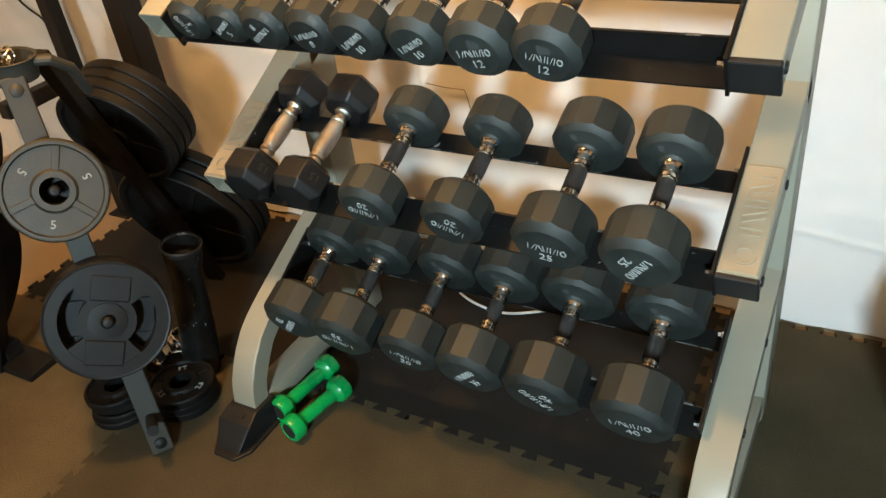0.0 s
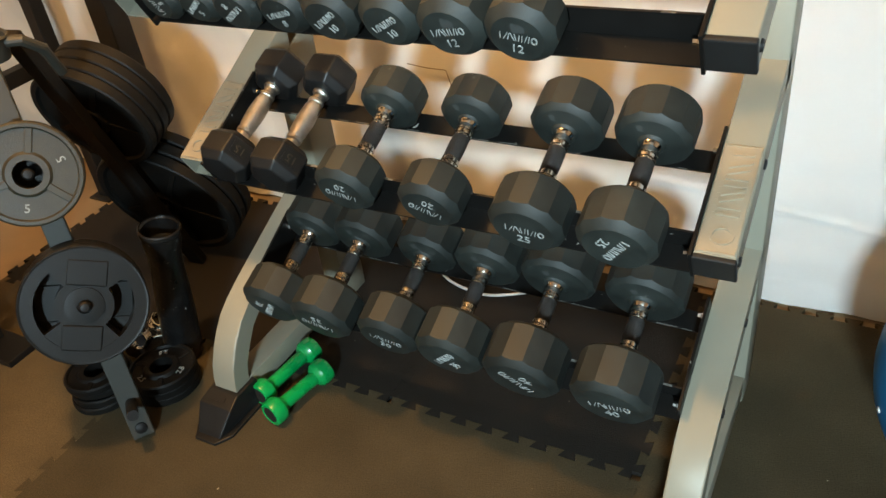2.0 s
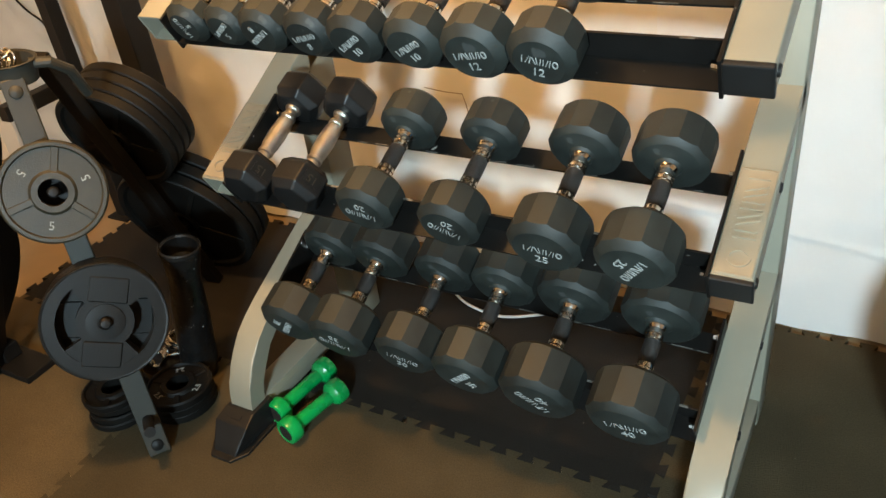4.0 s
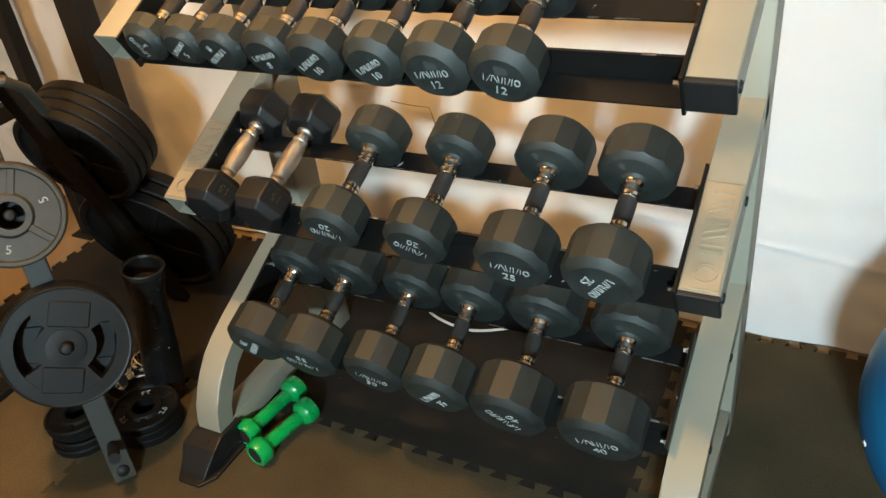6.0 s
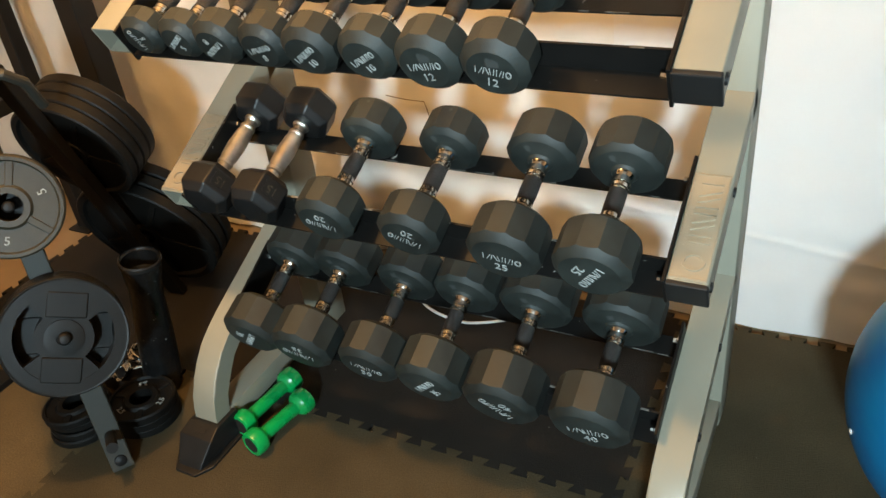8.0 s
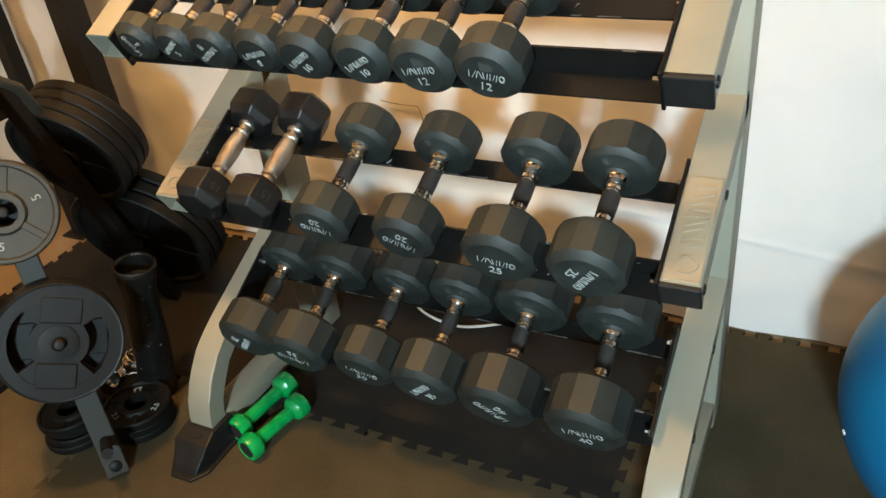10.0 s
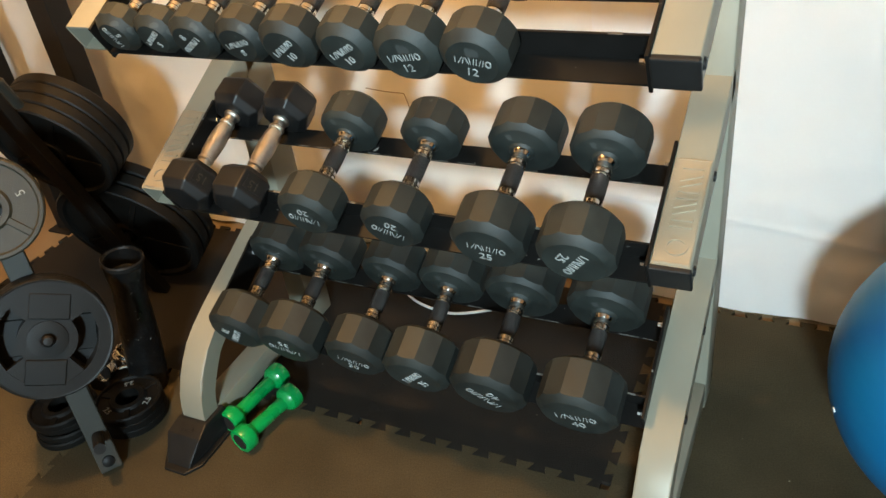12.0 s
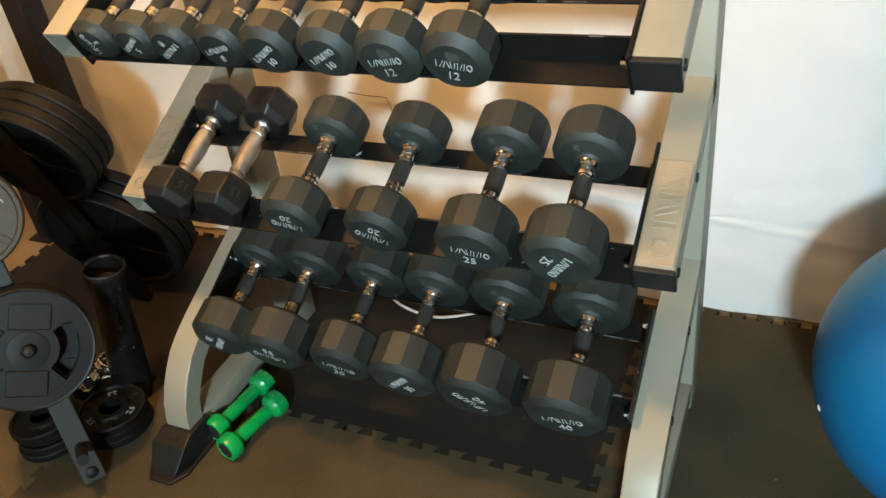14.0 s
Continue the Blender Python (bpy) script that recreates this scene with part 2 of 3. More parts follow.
# ---- interlocking foam mats ----
def foam_mat(x0, x1, y0, y1, nx, ny, mat, label):
    """A rectangle with a dovetail tooth at every second place along each edge."""
    d, w, g, a, b = 0.0105, 0.0045, 0.0006, x1 - x0, y1 - y0
    bm = bmesh.new()

    def slab_of(quad):
        top = [bm.verts.new((x, y, 0.0)) for x, y in quad]
        low = [bm.verts.new((x, y, -0.012)) for x, y in quad]
        bm.faces.new(top)
        for i in range(4):
            bm.faces.new((top[i], low[i], low[(i + 1) % 4], top[(i + 1) % 4]))

    slab_of([(d, d), (a - d, d), (a - d, b - d), (d, b - d)])
    for length, n, first, place in ((a, nx, 1, lambda s, o: (s, d - o)), (b, ny, 0, lambda s, o: (a - d + o, s)), (a, nx, 0, lambda s, o: (s, b - d + o)), (b, ny, 1, lambda s, o: (d - o, s))):
        p = length / (2 * n)
        for k in range(first, 2 * n, 2):
            lo, hi = max(d, k * p + w) + g, min(length - d, k * p + p - w) - g
            quad = [place(lo, 0), place(hi, 0), place(min(length - d, k * p + p + w - g), 2 * d - g), place(max(d if k == 0 else 0, k * p - w + g), 2 * d - g)]
            slab_of(quad)
    ob = part("foam_mat", bm, mat, slab, label)
    ob.location = (x0, y0, 0)
    return ob


GX, GY, P, PY = 1.013, 0.716, 0.069, 0.0676
GB = GY + 10 * PY
GREY, DARK = "grey-brown textured interlocking foam mat", "black interlocking foam mat"
foam_mat(GX - 9 * P, GX, GY, GB, 9, 10, FOAMB, DARK)
foam_mat(GX - 18 * P, GX - 9 * P, GY, GB, 9, 10, FOAMB, DARK)
foam_mat(GX - 31 * P, GX - 18 * P, GY, GB, 13, 10, FOAMB, DARK)
foam_mat(GX - 19 * P, GX, GY - 18 * P, GY, 19, 18, FOAMG, GREY)
foam_mat(GX - 31 * P, GX - 19 * P, GY - 18 * P, GY, 12, 18, FOAMY, "worn yellowish-grey interlocking foam mat")
foam_mat(GX, GX + 18 * P, GY, GB, 18, 10, FOAMG, GREY)
foam_mat(GX, GX + 18 * P, GY - 18 * P, GY, 18, 18, FOAMG, GREY)
foam_mat(GX + 18 * P, GX + 34 * P, GY, GB, 16, 10, FOAMG, GREY)
foam_mat(GX + 18 * P, GX + 34 * P, GY - 18 * P, GY, 16, 18, FOAMG, GREY)
for a, n in ((-31, 12), (-19, 19), (0, 18), (18, 16)):
    foam_mat(GX + a * P, GX + (a + n) * P, GY - 50 * P, GY - 18 * P, n, 32, FOAMG, GREY)

# ---- dumbbell rack ----
W, TW, TD = 1.175, 0.068, 0.062
SL = radians(27)
TIERS = {"top": (0.62, 1.038), "mid": (0.654, 0.664), "low": (0.66, 0.303)}
UP0, UP1 = 1.01, 1.11


def tier_m(name, x=0.0):
    """Local frame of a tier: x along the shelf, y back up the slope, z off the shelf."""
    y, z = TIERS[name]
    return pose(x, y, z) @ Matrix.Rotation(SL, 4, "X")


rack = thing("dumbbell_rack", "three-tier silver steel dumbbell rack with black shelf rails", "rack")


def arm(name, x, capped):
    m = tier_m(name, x)
    back = (UP0 + 0.02 - TIERS[name][0]) / math.cos(SL)
    t = 0.004
    bm = bmesh.new()
    # hollow tube with an open front
    outer = [(0, 0), (TW, 0), (TW, -TD), (0, -TD)]
    inner = [(t, -t), (TW - t, -t), (TW - t, -TD + t), (t, -TD + t)]
    vo = [[bm.verts.new(m @ Vector((a, yy, b))) for a, b in outer] for yy in (0, back)]
    vi = [[bm.verts.new(m @ Vector((a, yy, b))) for a, b in inner] for yy in (0, 0.12)]
    for k in range(4):
        l = (k + 1) % 4
        bm.faces.new((vo[0][k], vo[0][l], vo[1][l], vo[1][k]))
        bm.faces.new((vi[0][k], vi[1][k], vi[1][l], vi[0][l]))
        bm.faces.new((vo[0][k], vi[0][k], vi[0][l], vo[0][l]))
    bm.faces.new(vo[1])
    bm.faces.new(vi[1])
    long_edges = [e for e in bm.edges if e.verts[0] in vo[0] and e.verts[1] in vo[1] or e.verts[0] in vo[1] and e.verts[1] in vo[0]]
    bmesh.ops.bevel(bm, geom=long_edges, offset=0.004, segments=3, profile=0.5, affect="EDGES")
    ob = part("arm", bm, SILVER, rack, smooth=True)
    if capped:
        part("end_cap", box(-0.001, TW + 0.001, -0.010, 0.001, -TD - 0.001, 0.0005, None, m), CAP, ob, "black plastic end cap", bevel=0.003)
    else:
        part("end_cap", box(t, TW - t, 0.05, 0.055, -TD + t, -t, None, m), CAP, ob, "dark plug sunk inside the open tube")
    for u in (0.012, 0.2):
        side = TW if x > 0.5 else 0
        sg = 1 if x > 0.5 else -1
        rot = m @ pose(side, u, -TD * 0.45, 0, 90 * sg, 0)
        part("bolt", lathe([(0.0095, 0), (0.0095, 0.001), (0.008, 0.004), (0.004, 0.0042), (0.004, 0.002)], 16, None, rot), CAP, ob, "dark bolt head in a ring", smooth=True)
    return ob


def badge(armob, name, x):
    m = tier_m(name, x)
    ob = part("badge", box(0.003, TW - 0.003, 0.003, 0.212, -0.001, 0.0025, None, m), BADGE, armob, "cast metal badge with raised bars and rim", bevel=0.001)
    bm = bmesh.new()
    for a in ((0.005, TW - 0.005, 0.005, 0.0065), (0.005, TW - 0.005, 0.2085, 0.21), (0.005, 0.0065, 0.005, 0.21), (TW - 0.0065, TW - 0.005, 0.005, 0.21)):
        box(a[0], a[1], a[2], a[3], 0.002, 0.0038, bm, m)
    part("badge_rim", bm, BADGE, ob)
    bm = bmesh.new()
    # raised shapes along the badge, read from its upper end down
    edges = [0.192, 0.172, 0.144, 0.118, 0.088, 0.058]
    for k, u in enumerate(edges):
        if k == 5:
            mm = m @ pose(0.037, 0.036, 0.002)
            n = 24
            for i in range(n):
                a0, a1 = 2 * math.pi * i / n, 2 * math.pi * (i + 1) / n
                vs = []
                for z in (0.0, 0.0034):
                    vs += [bm.verts.new(mm @ Vector((r * math.cos(a) * 1.15, r * math.sin(a), z))) for r, a in ((0.0125, a0), (0.0165, a0), (0.0165, a1), (0.0125, a1))]
                for f in ((0, 1, 2, 3), (7, 6, 5, 4), (0, 4, 5, 1), (2, 6, 7, 3), (1, 5, 6, 2), (3, 7, 4, 0)):
                    bm.faces.new([vs[q] for q in f])
        else:
            skew = 0.35 if k in (1, 3) else 0.0
            for du in (0, -0.013):
                mm = m @ pose(0.037, u + du, 0.002) @ Matrix(((1, 0, 0, 0), (skew, 1, 0, 0), (0, 0, 1, 0), (0, 0, 0, 1)))
                box(-0.018, 0.018, -0.0026, 0.0026, 0, 0.0034, bm, mm)
                if k == 0:
                    break
    part("raised_bar", bm, BADGE, ob)
    bm = bmesh.new()
    for k in range(7):
        box(0.012, 0.0165, 0.138 - k * 0.012, 0.145 - k * 0.012, 0.002, 0.0032, bm, m)
    part("raised_bar", bm, BADGE, ob)


for x in (0.0, W - TW):
    right = x > 0.5
    # rear post and floor tube
    part("upright", box(x, x + TW, UP0, UP1, 0.0, 1.32), SILVER, rack, bevel=0.005, smooth=True)
    part("base_tube", box(x + 0.002, x + TW - 0.002, 0.555, UP0 + 0.002, 0.022, 0.082), SILVER, rack, bevel=0.004, smooth=True)
    for name in ("top", "mid"):
        a = arm(name, x, right)
        if name == "mid":
            badge(a, name, x)
    # lowest arm, bent down to the floor at its front end
    front = [(0.529, 0.035), (0.530, 0.065), (0.535, 0.105), (0.545, 0.142), (0.562, 0.180), (0.586, 0.214), (0.617, 0.244), (0.655, 0.270), (0.70, 0.294), (0.75, 0.317)]
    y1, z1 = UP0 + 0.02, 0.317 + (UP0 + 0.02 - 0.75) * math.tan(radians(25))
    front.append((y1, z1))
    rear = []
    for k, (y, z) in enumerate(front):
        p0, p1 = front[max(k - 1, 0)], front[min(k + 1, len(front) - 1)]
        d = Vector((p1[0] - p0[0], p1[1] - p0[1])).normalized()
        rear.append((y + d.y * 0.05, z - d.x * 0.05))
    bm = extrude_poly(front + rear[::-1], x, x + TW)
    long_edges = [e for e in bm.edges if abs(e.verts[0].co.x - e.verts[1].co.x) < 1e-6]
    bmesh.ops.bevel(bm, geom=long_edges, offset=0.0045, segments=3, profile=0.5, affect="EDGES")
    leg = part("bent_arm", bm, SILVER, rack, smooth=True)
    for y, z in ((0.70, 0.275), (0.87, 0.36)):
        rot = pose(x + (TW if right else 0), y, z, 0, 90 if right else -90, 0)
        part("bolt", lathe([(0.0095, 0), (0.0095, 0.001), (0.008, 0.004), (0.004, 0.0042), (0.004, 0.002)], 16, None, rot), CAP, leg, smooth=True)
    # rubber shoe
    sh = [(0.438, 0.006), (0.604, 0.006), (0.602, 0.040), (0.594, 0.078), (0.522, 0.080), (0.484, 0.066), (0.446, 0.020)]
    bm = extrude_poly(sh, x - 0.018, x + TW + 0.016)
    mid_x = x + TW / 2 - 0.001
    for v in bm.verts:
        if v.co.z > 0.07:
            v.co.x += 0.007 if v.co.x < mid_x else -0.007
        if v.co.y < 0.45:
            v.co.x += 0.016 if v.co.x < mid_x else -0.016
    foot = part("foot", bm, CAP, rack, "black rubber foot cap with a sloping toe", bevel=0.003)
    part("raised_bar", box(x + 0.016, x + TW - 0.016, -0.006, 0.006, 0.0, 0.0015, None, pose(0, 0.503, 0.0735, 20)), CAP, foot)
    bm = bmesh.new()
    rim = [(x - 0.024, 0.462), (x + 0.002, 0.422), (x + TW - 0.004, 0.422), (x + TW + 0.022, 0.462), (x + TW + 0.022, 0.610), (x - 0.024, 0.610)]
    lo, hi = [[bm.verts.new((px, py, z)) for px, py in rim] for z in (0.0, 0.008)]
    bm.faces.new(lo[::-1])
    bm.faces.new(hi)
    for k in range(6):
        bm.faces.new((lo[k], lo[(k + 1) % 6], hi[(k + 1) % 6], hi[k]))
    part("foot_flange", bm, CAP, foot, bevel=0.002)

TH = 0.004
RAILS = {"top": (-0.008, 0.164), "mid": (-0.008, 0.196), "low": (-0.008, 0.182)}
FR, RR = -0.056, -0.069
XA, XB = TW, W - TW
for name in ("top", "mid", "low"):
    m = tier_m(name)
    u0, u1 = RAILS[name]
    bm = extrude_poly([(u0, FR - TH), (u0 + 0.049, FR - TH), (u0 + 0.049, -0.006), (u0 + 0.045, -0.006), (u0 + 0.045, FR), (u0, FR)], XA + 0.006, XB - 0.006, m)
    part("front_rail", bm, BLACK, rack, "black angle rail with worn paint")
    bm = extrude_poly([(u1, RR), (u1 + 0.044, RR), (u1 + 0.044, RR - 0.045), (u1 + 0.040, RR - 0.045), (u1 + 0.040, RR - TH), (u1, RR - TH)], XA + 0.006, XB - 0.006, m)
    part("rear_rail", bm, BLACK, rack, "black angle rail with worn paint")
    rng = random.Random(len(name) * 7 + int(u1 * 1000))
    bm = bmesh.new()
    for k in range(26):
        c = rng.uniform(XA + 0.03, XB - 0.03)
        w = rng.uniform(0.004, 0.022)
        if k % 2:
            box(c - w, c + w, u0 + 0.0447, u0 + 0.0493, -0.0064, -0.0056, bm, m)
        else:
            box(c - w, c + w, u1 - 0.0003, u1 + rng.uniform(0.0008, 0.002), RR - 0.0012, RR + 0.0004, bm, m)
    tagged(part("paint_chip", bm, CHIP, rack, "pale chipped paint along the rails"), kind="stuff")
    for x, s in ((XA, 1), (XB, -1)):
        a, b = sorted((x, x + s * 0.006))
        pl = part("end_plate", box(a, b, u0, u1 + 0.05, -0.074, 0.004, None, m), BLACK, rack, bevel=0.001)
        for u in (u0 + 0.02, u1 + 0.02):
            rot = m @ pose(x + s * 0.006, u, -0.03, 0, 90 * s, 0)
            part("bolt", lathe([(0.008, 0), (0.008, 0.005), (0.005, 0.007), (0.005, 0.013), (0.001, 0.014)], 6, None, rot), CHROME, pl, "zinc bolt and nut")


# ---- dumbbells ----
def head_bm(r, t, sides, m):
    """Twelve flat sides between two turned, conical edges."""
    n = sides * 6
    flat = r * math.cos(math.pi / sides)
    fo, fi, slope = r - 0.0150, r - 0.0120, 0.92
    cols = []
    for k in range(n):
        a = 2 * math.pi * k / n
        d = (a + math.pi / sides) % (2 * math.pi / sides) - math.pi / sides
        rp = flat / math.cos(d)
        cols.append((a, ((0.30 * r, -0.006), (0.36 * r, -0.0015), (fi * 0.96, 0.0), (fi, 0.0008), (rp, 0.0008 + (rp - fi) * slope), (rp, t - 0.0008 - (rp - fo) * slope), (fo, t - 0.0008), (fo * 0.97, t))))
    bm = bmesh.new()
    rings = [[bm.verts.new(m @ Vector((c[1][q][0] * math.cos(c[0]), c[1][q][0] * math.sin(c[0]), c[1][q][1]))) for c in cols] for q in range(8)]
    for a, b in zip(rings, rings[1:]):
        for k in range(n):
            bm.faces.new((a[k], a[(k + 1) % n], b[(k + 1) % n], b[k]))
    bm.faces.new(rings[0][::-1])
    bm.faces.new(rings[-1])
    return bm


def dumbbell(weight, r, grip, thick, sides=12):
    """Along y, its middle at 0; the front head points to -y."""
    rub = RUBBER
    db = thing("dumbbell", "twelve-sided black rubber dumbbell with chrome handle resting on rack rails", "dumbbell")
    half = grip / 2
    for s in (-1, 1):
        m = Matrix.Translation((0, s * half, 0)) @ Matrix.Rotation(radians(-90 * s), 4, "X")
        part("head", head_bm(r, thick, sides, m), rub, db, smooth=True)
    axis = Matrix.Rotation(radians(90), 4, "X")
    g = 0.0145 if r < 0.06 else 0.0160
    hd = part("handle", lathe([(g * 1.30, -half - 0.002), (g * 1.22, -half + 0.005), (g * 0.92, -half + 0.013), (g * 0.90, -half + 0.02), (g * 0.90, half - 0.02), (g * 0.92, half - 0.013), (g * 1.22, half - 0.005), (g * 1.30, half + 0.002)], 24, None, axis), CHROME, db, "chrome handle", smooth=True)
    part("grip", lathe([(g * 0.90, -half * 0.40), (g * 1.04, -half * 0.37), (g * 1.08, 0), (g * 1.04, half * 0.37), (g * 0.90, half * 0.40)], 20, None, axis), KNURL, hd, "dark knurled grip", smooth=True)
    for q in (-0.50, 0.50, -0.66, 0.66):
        y = q * half
        part("ring", lathe([(g * 0.92, y - 0.0045), (g * 1.10, y - 0.0035), (g * 1.10, y + 0.0035), (g * 0.92, y + 0.0045)], 20, None, axis), CHROME, hd, smooth=True)
    return db


def face_marks(db, weight, r, grip, thick, turn):
    """White number and plain bars on the front face; turn: degrees anticlockwise."""
    y = -(grip / 2 + thick + 0.0008)
    face = Matrix.Translation((0, y, 0)) @ Matrix.Rotation(radians(90), 4, "X") @ Matrix.Rotation(radians(turn), 4, "Z")
    head = [c for c in db.children if c.name.startswith("head") and c.data.vertices[0].co.y < 0][0]
    part("number", text_bm(weight, 0.37 * r, face @ pose(0, -0.33 * r, 0)), PAINT, head, "white painted number")
    part("lettering_bar", bars_bm(1.08 * r, 0.25 * r, 6, face @ pose(0, 0.06 * r, 0)), PAINT, head, "white painted bars")


SIZES = {"5": (0.0465, 0.108, 0.055), "8": (0.0505, 0.111, 0.060), "10": (0.0535, 0.114, 0.064), "12": (0.0570, 0.116, 0.070),
         "20": (0.065, 0.134, 0.080), "25": (0.0710, 0.136, 0.088), "30": (0.0735, 0.128, 0.090), "35": (0.0765, 0.130, 0.094), "40": (0.0820, 0.130, 0.100)}
ROWS_OF = {
    "top": (("5", 0.128, 110), ("5", 0.222, 38), ("8", 0.316, -145), ("8", 0.418, 16), ("10", 0.518, 35), ("10", 0.630, 30), ("12", 0.744, 9), ("12", 0.856, -11)),
    "mid": (("20", 0.445, 167), ("20", 0.633, 155), ("25", 0.830, -9), ("25", 0.990, -124)),
    "low": (("30", 0.165, -126), ("35", 0.312, 165), ("30", 0.484, -15), ("35", 0.636, 49), ("40", 0.802, 131), ("40", 0.986, 9)),
}
for name, row in ROWS_OF.items():
    for weight, x, turn in row:
        r, grip, thick = SIZES[weight]
        u_back = {"top": 0.150, "mid": 0.193, "low": 0.185}[name]
        db = dumbbell(weight, r, grip, thick)
        face_marks(db, weight, r, grip, thick, turn)
        db.matrix_world = tier_m(name) @ pose(x, u_back - grip / 2, -0.0625 + r * math.cos(math.pi / 12), -4.5)
        tagged(db, group="dumbbells on the rack", label="twelve-sided black rubber dumbbell marked %s on its rack shelf" % weight)


def hex_dumbbell(weight, r, grip, thick, m, label):
    db = thing("hex_dumbbell", label, "dumbbell", m, "dumbbells on the rack")
    half = grip / 2
    for s in (-1, 1):
        mm = Matrix.Translation((0, s * half, 0)) @ Matrix.Rotation(radians(-90 * s), 4, "X")
        bm = lathe([(0.5 * r, 0), (0.74 * r, 0.001), (r, 0.22 * thick), (r, 0.80 * thick), (0.72 * r, thick)], 6, None, mm, 0)
        h = part("head", bm, HEXRUB, db, bevel=0.003)
    axis = Matrix.Rotation(radians(90), 4, "X")
    prof = [(0.019, -half - 0.002), (0.019, -half + 0.004), (0.0145, -half + 0.008), (0.0145, -half + 0.020), (0.0175, -half + 0.023), (0.0175, -half + 0.029), (0.0155, -half + 0.031), (0.0185, -half + 0.042), (0.0205, 0.0)]
    prof += [(r0, -y) for r0, y in prof[-2::-1]]
    hd = part("handle", lathe(prof, 24, None, axis), BRUSHED, db, "contoured chrome handle", smooth=True)
    # raised number plate on a right-hand facet
    front = [c for c in db.children if c.name.startswith("head") and c.data.vertices[0].co.y < 0][0]
    fm = pose(0, -half - 0.5 * thick, 0) @ Matrix.Rotation(radians(60), 4, "Y") @ pose(0, 0, r * 0.866 + 0.0006, 0, 0, 180)
    part("number_plate", box(-0.02, 0.02, -0.014, 0.014, -0.001, 0.0006, None, fm), HEXRUB, front)
    part("number", text_bm(weight, 0.026, fm @ pose(0, 0, 0.001)), GREYIRON, front, "raised number")
    return db


for x in (0.126, 0.260):
    hex_dumbbell("15", 0.061, 0.155, 0.082, tier_m("mid") @ pose(x, 0.222 - 0.0775, -0.0625 + 0.052, -4.5), "black rubber hex dumbbell with contoured chrome handle on rack")


# ---- green dumbbells on the floor ----
def vinyl_dumbbell(a, b):
    """From end a to end b, lying on the floor."""
    a, b = Vector(a), Vector(b)
    d = b - a
    ln = d.length + 0.036
    mid = (a + b) / 2
    ob = thing("hand_weight", "small glossy green vinyl hand weight lying on the foam mat", "dumbbell", Matrix.Translation(mid) @ d.to_track_quat("Z", "Y").to_matrix().to_4x4(), "green hand weights")
    h = ln / 2
    part("handle", lathe([(0.0185, -h + 0.03), (0.0175, 0), (0.0185, h - 0.03)], 24), GREEN, ob, smooth=True)
    for s in (-1, 1):
        m = Matrix.Translation((0, 0, s * (h - 0.036))) @ (Matrix.Identity(4) if s > 0 else Matrix.Rotation(math.pi, 4, "X"))
        hd = part("head", lathe([(0.0180, -0.010), (0.022, -0.008), (0.0285, -0.002), (0.0325, 0.003), (0.034, 0.010), (0.034, 0.026), (0.032, 0.0335), (0.0265, 0.0355), (0.0240, 0.0335), (0.002, 0.0325)], 28, None, m), GREEN, ob, smooth=True)
        part("end_disc", lathe([(0.0222, 0.0330), (0.0215, 0.0345)], 20, None, m), FOAMB, hd, "dark end disc")
    return ob


vinyl_dumbbell((0.091, 0.592, 0.0335), (0.111, 0.765, 0.0335))
vinyl_dumbbell((0.160, 0.550, 0.0335), (0.190, 0.708, 0.0335))

# ---- exercise ball ----
BR = 0.30
ball = thing("exercise_ball", "large blue vinyl exercise ball resting on foam mats", "ball", pose(1.71, 0.94, BR))
prof = []
for k in range(97):
    a = -math.pi / 2 + math.pi * k / 96
    rr = BR * (1 + (0.0016 if k % 6 == 0 and 18 < k < 78 else 0))
    prof.append((max(0.0005, rr * math.cos(a)), rr * math.sin(a)))
part("skin", lathe(prof, 96, None, Matrix.Rotation(radians(20), 4, "Y") ), BALL, ball, smooth=True)
part("valve_plug", lathe([(0.006, 0), (0.006, 0.002), (0.004, 0.003)], 20, None, pose(0, 0, 0, 0, 100, 200) @ pose(0, 0, BR)), WHITEPLASTIC, ball, "white valve plug", smooth=True)

# ---- plate tree ----
CX, CY = -0.47, 0.61
tree = thing("plate_tree", "grey and black steel weight plate tree with three legs", "plate tree", pose(CX, CY, 0))
TILT_UP = math.atan2(0.31, 0.84)


def leg_frame(az, z):
    """On a leg at that height: local z points outward along the peg, y up the leg."""
    r = 0.42 - (z - 0.03) / 0.84 * 0.31
    out = Vector((math.cos(az), math.sin(az), 0))
    n = (out * math.cos(TILT_UP) + Vector((0, 0, math.sin(TILT_UP)))).normalized()
    side = Vector((-math.sin(az), math.cos(az), 0))
    up = n.cross(side)
    m = Matrix((side, up, n)).transposed().to_4x4()
    return Matrix.Translation(out * r + Vector((0, 0, z))) @ m


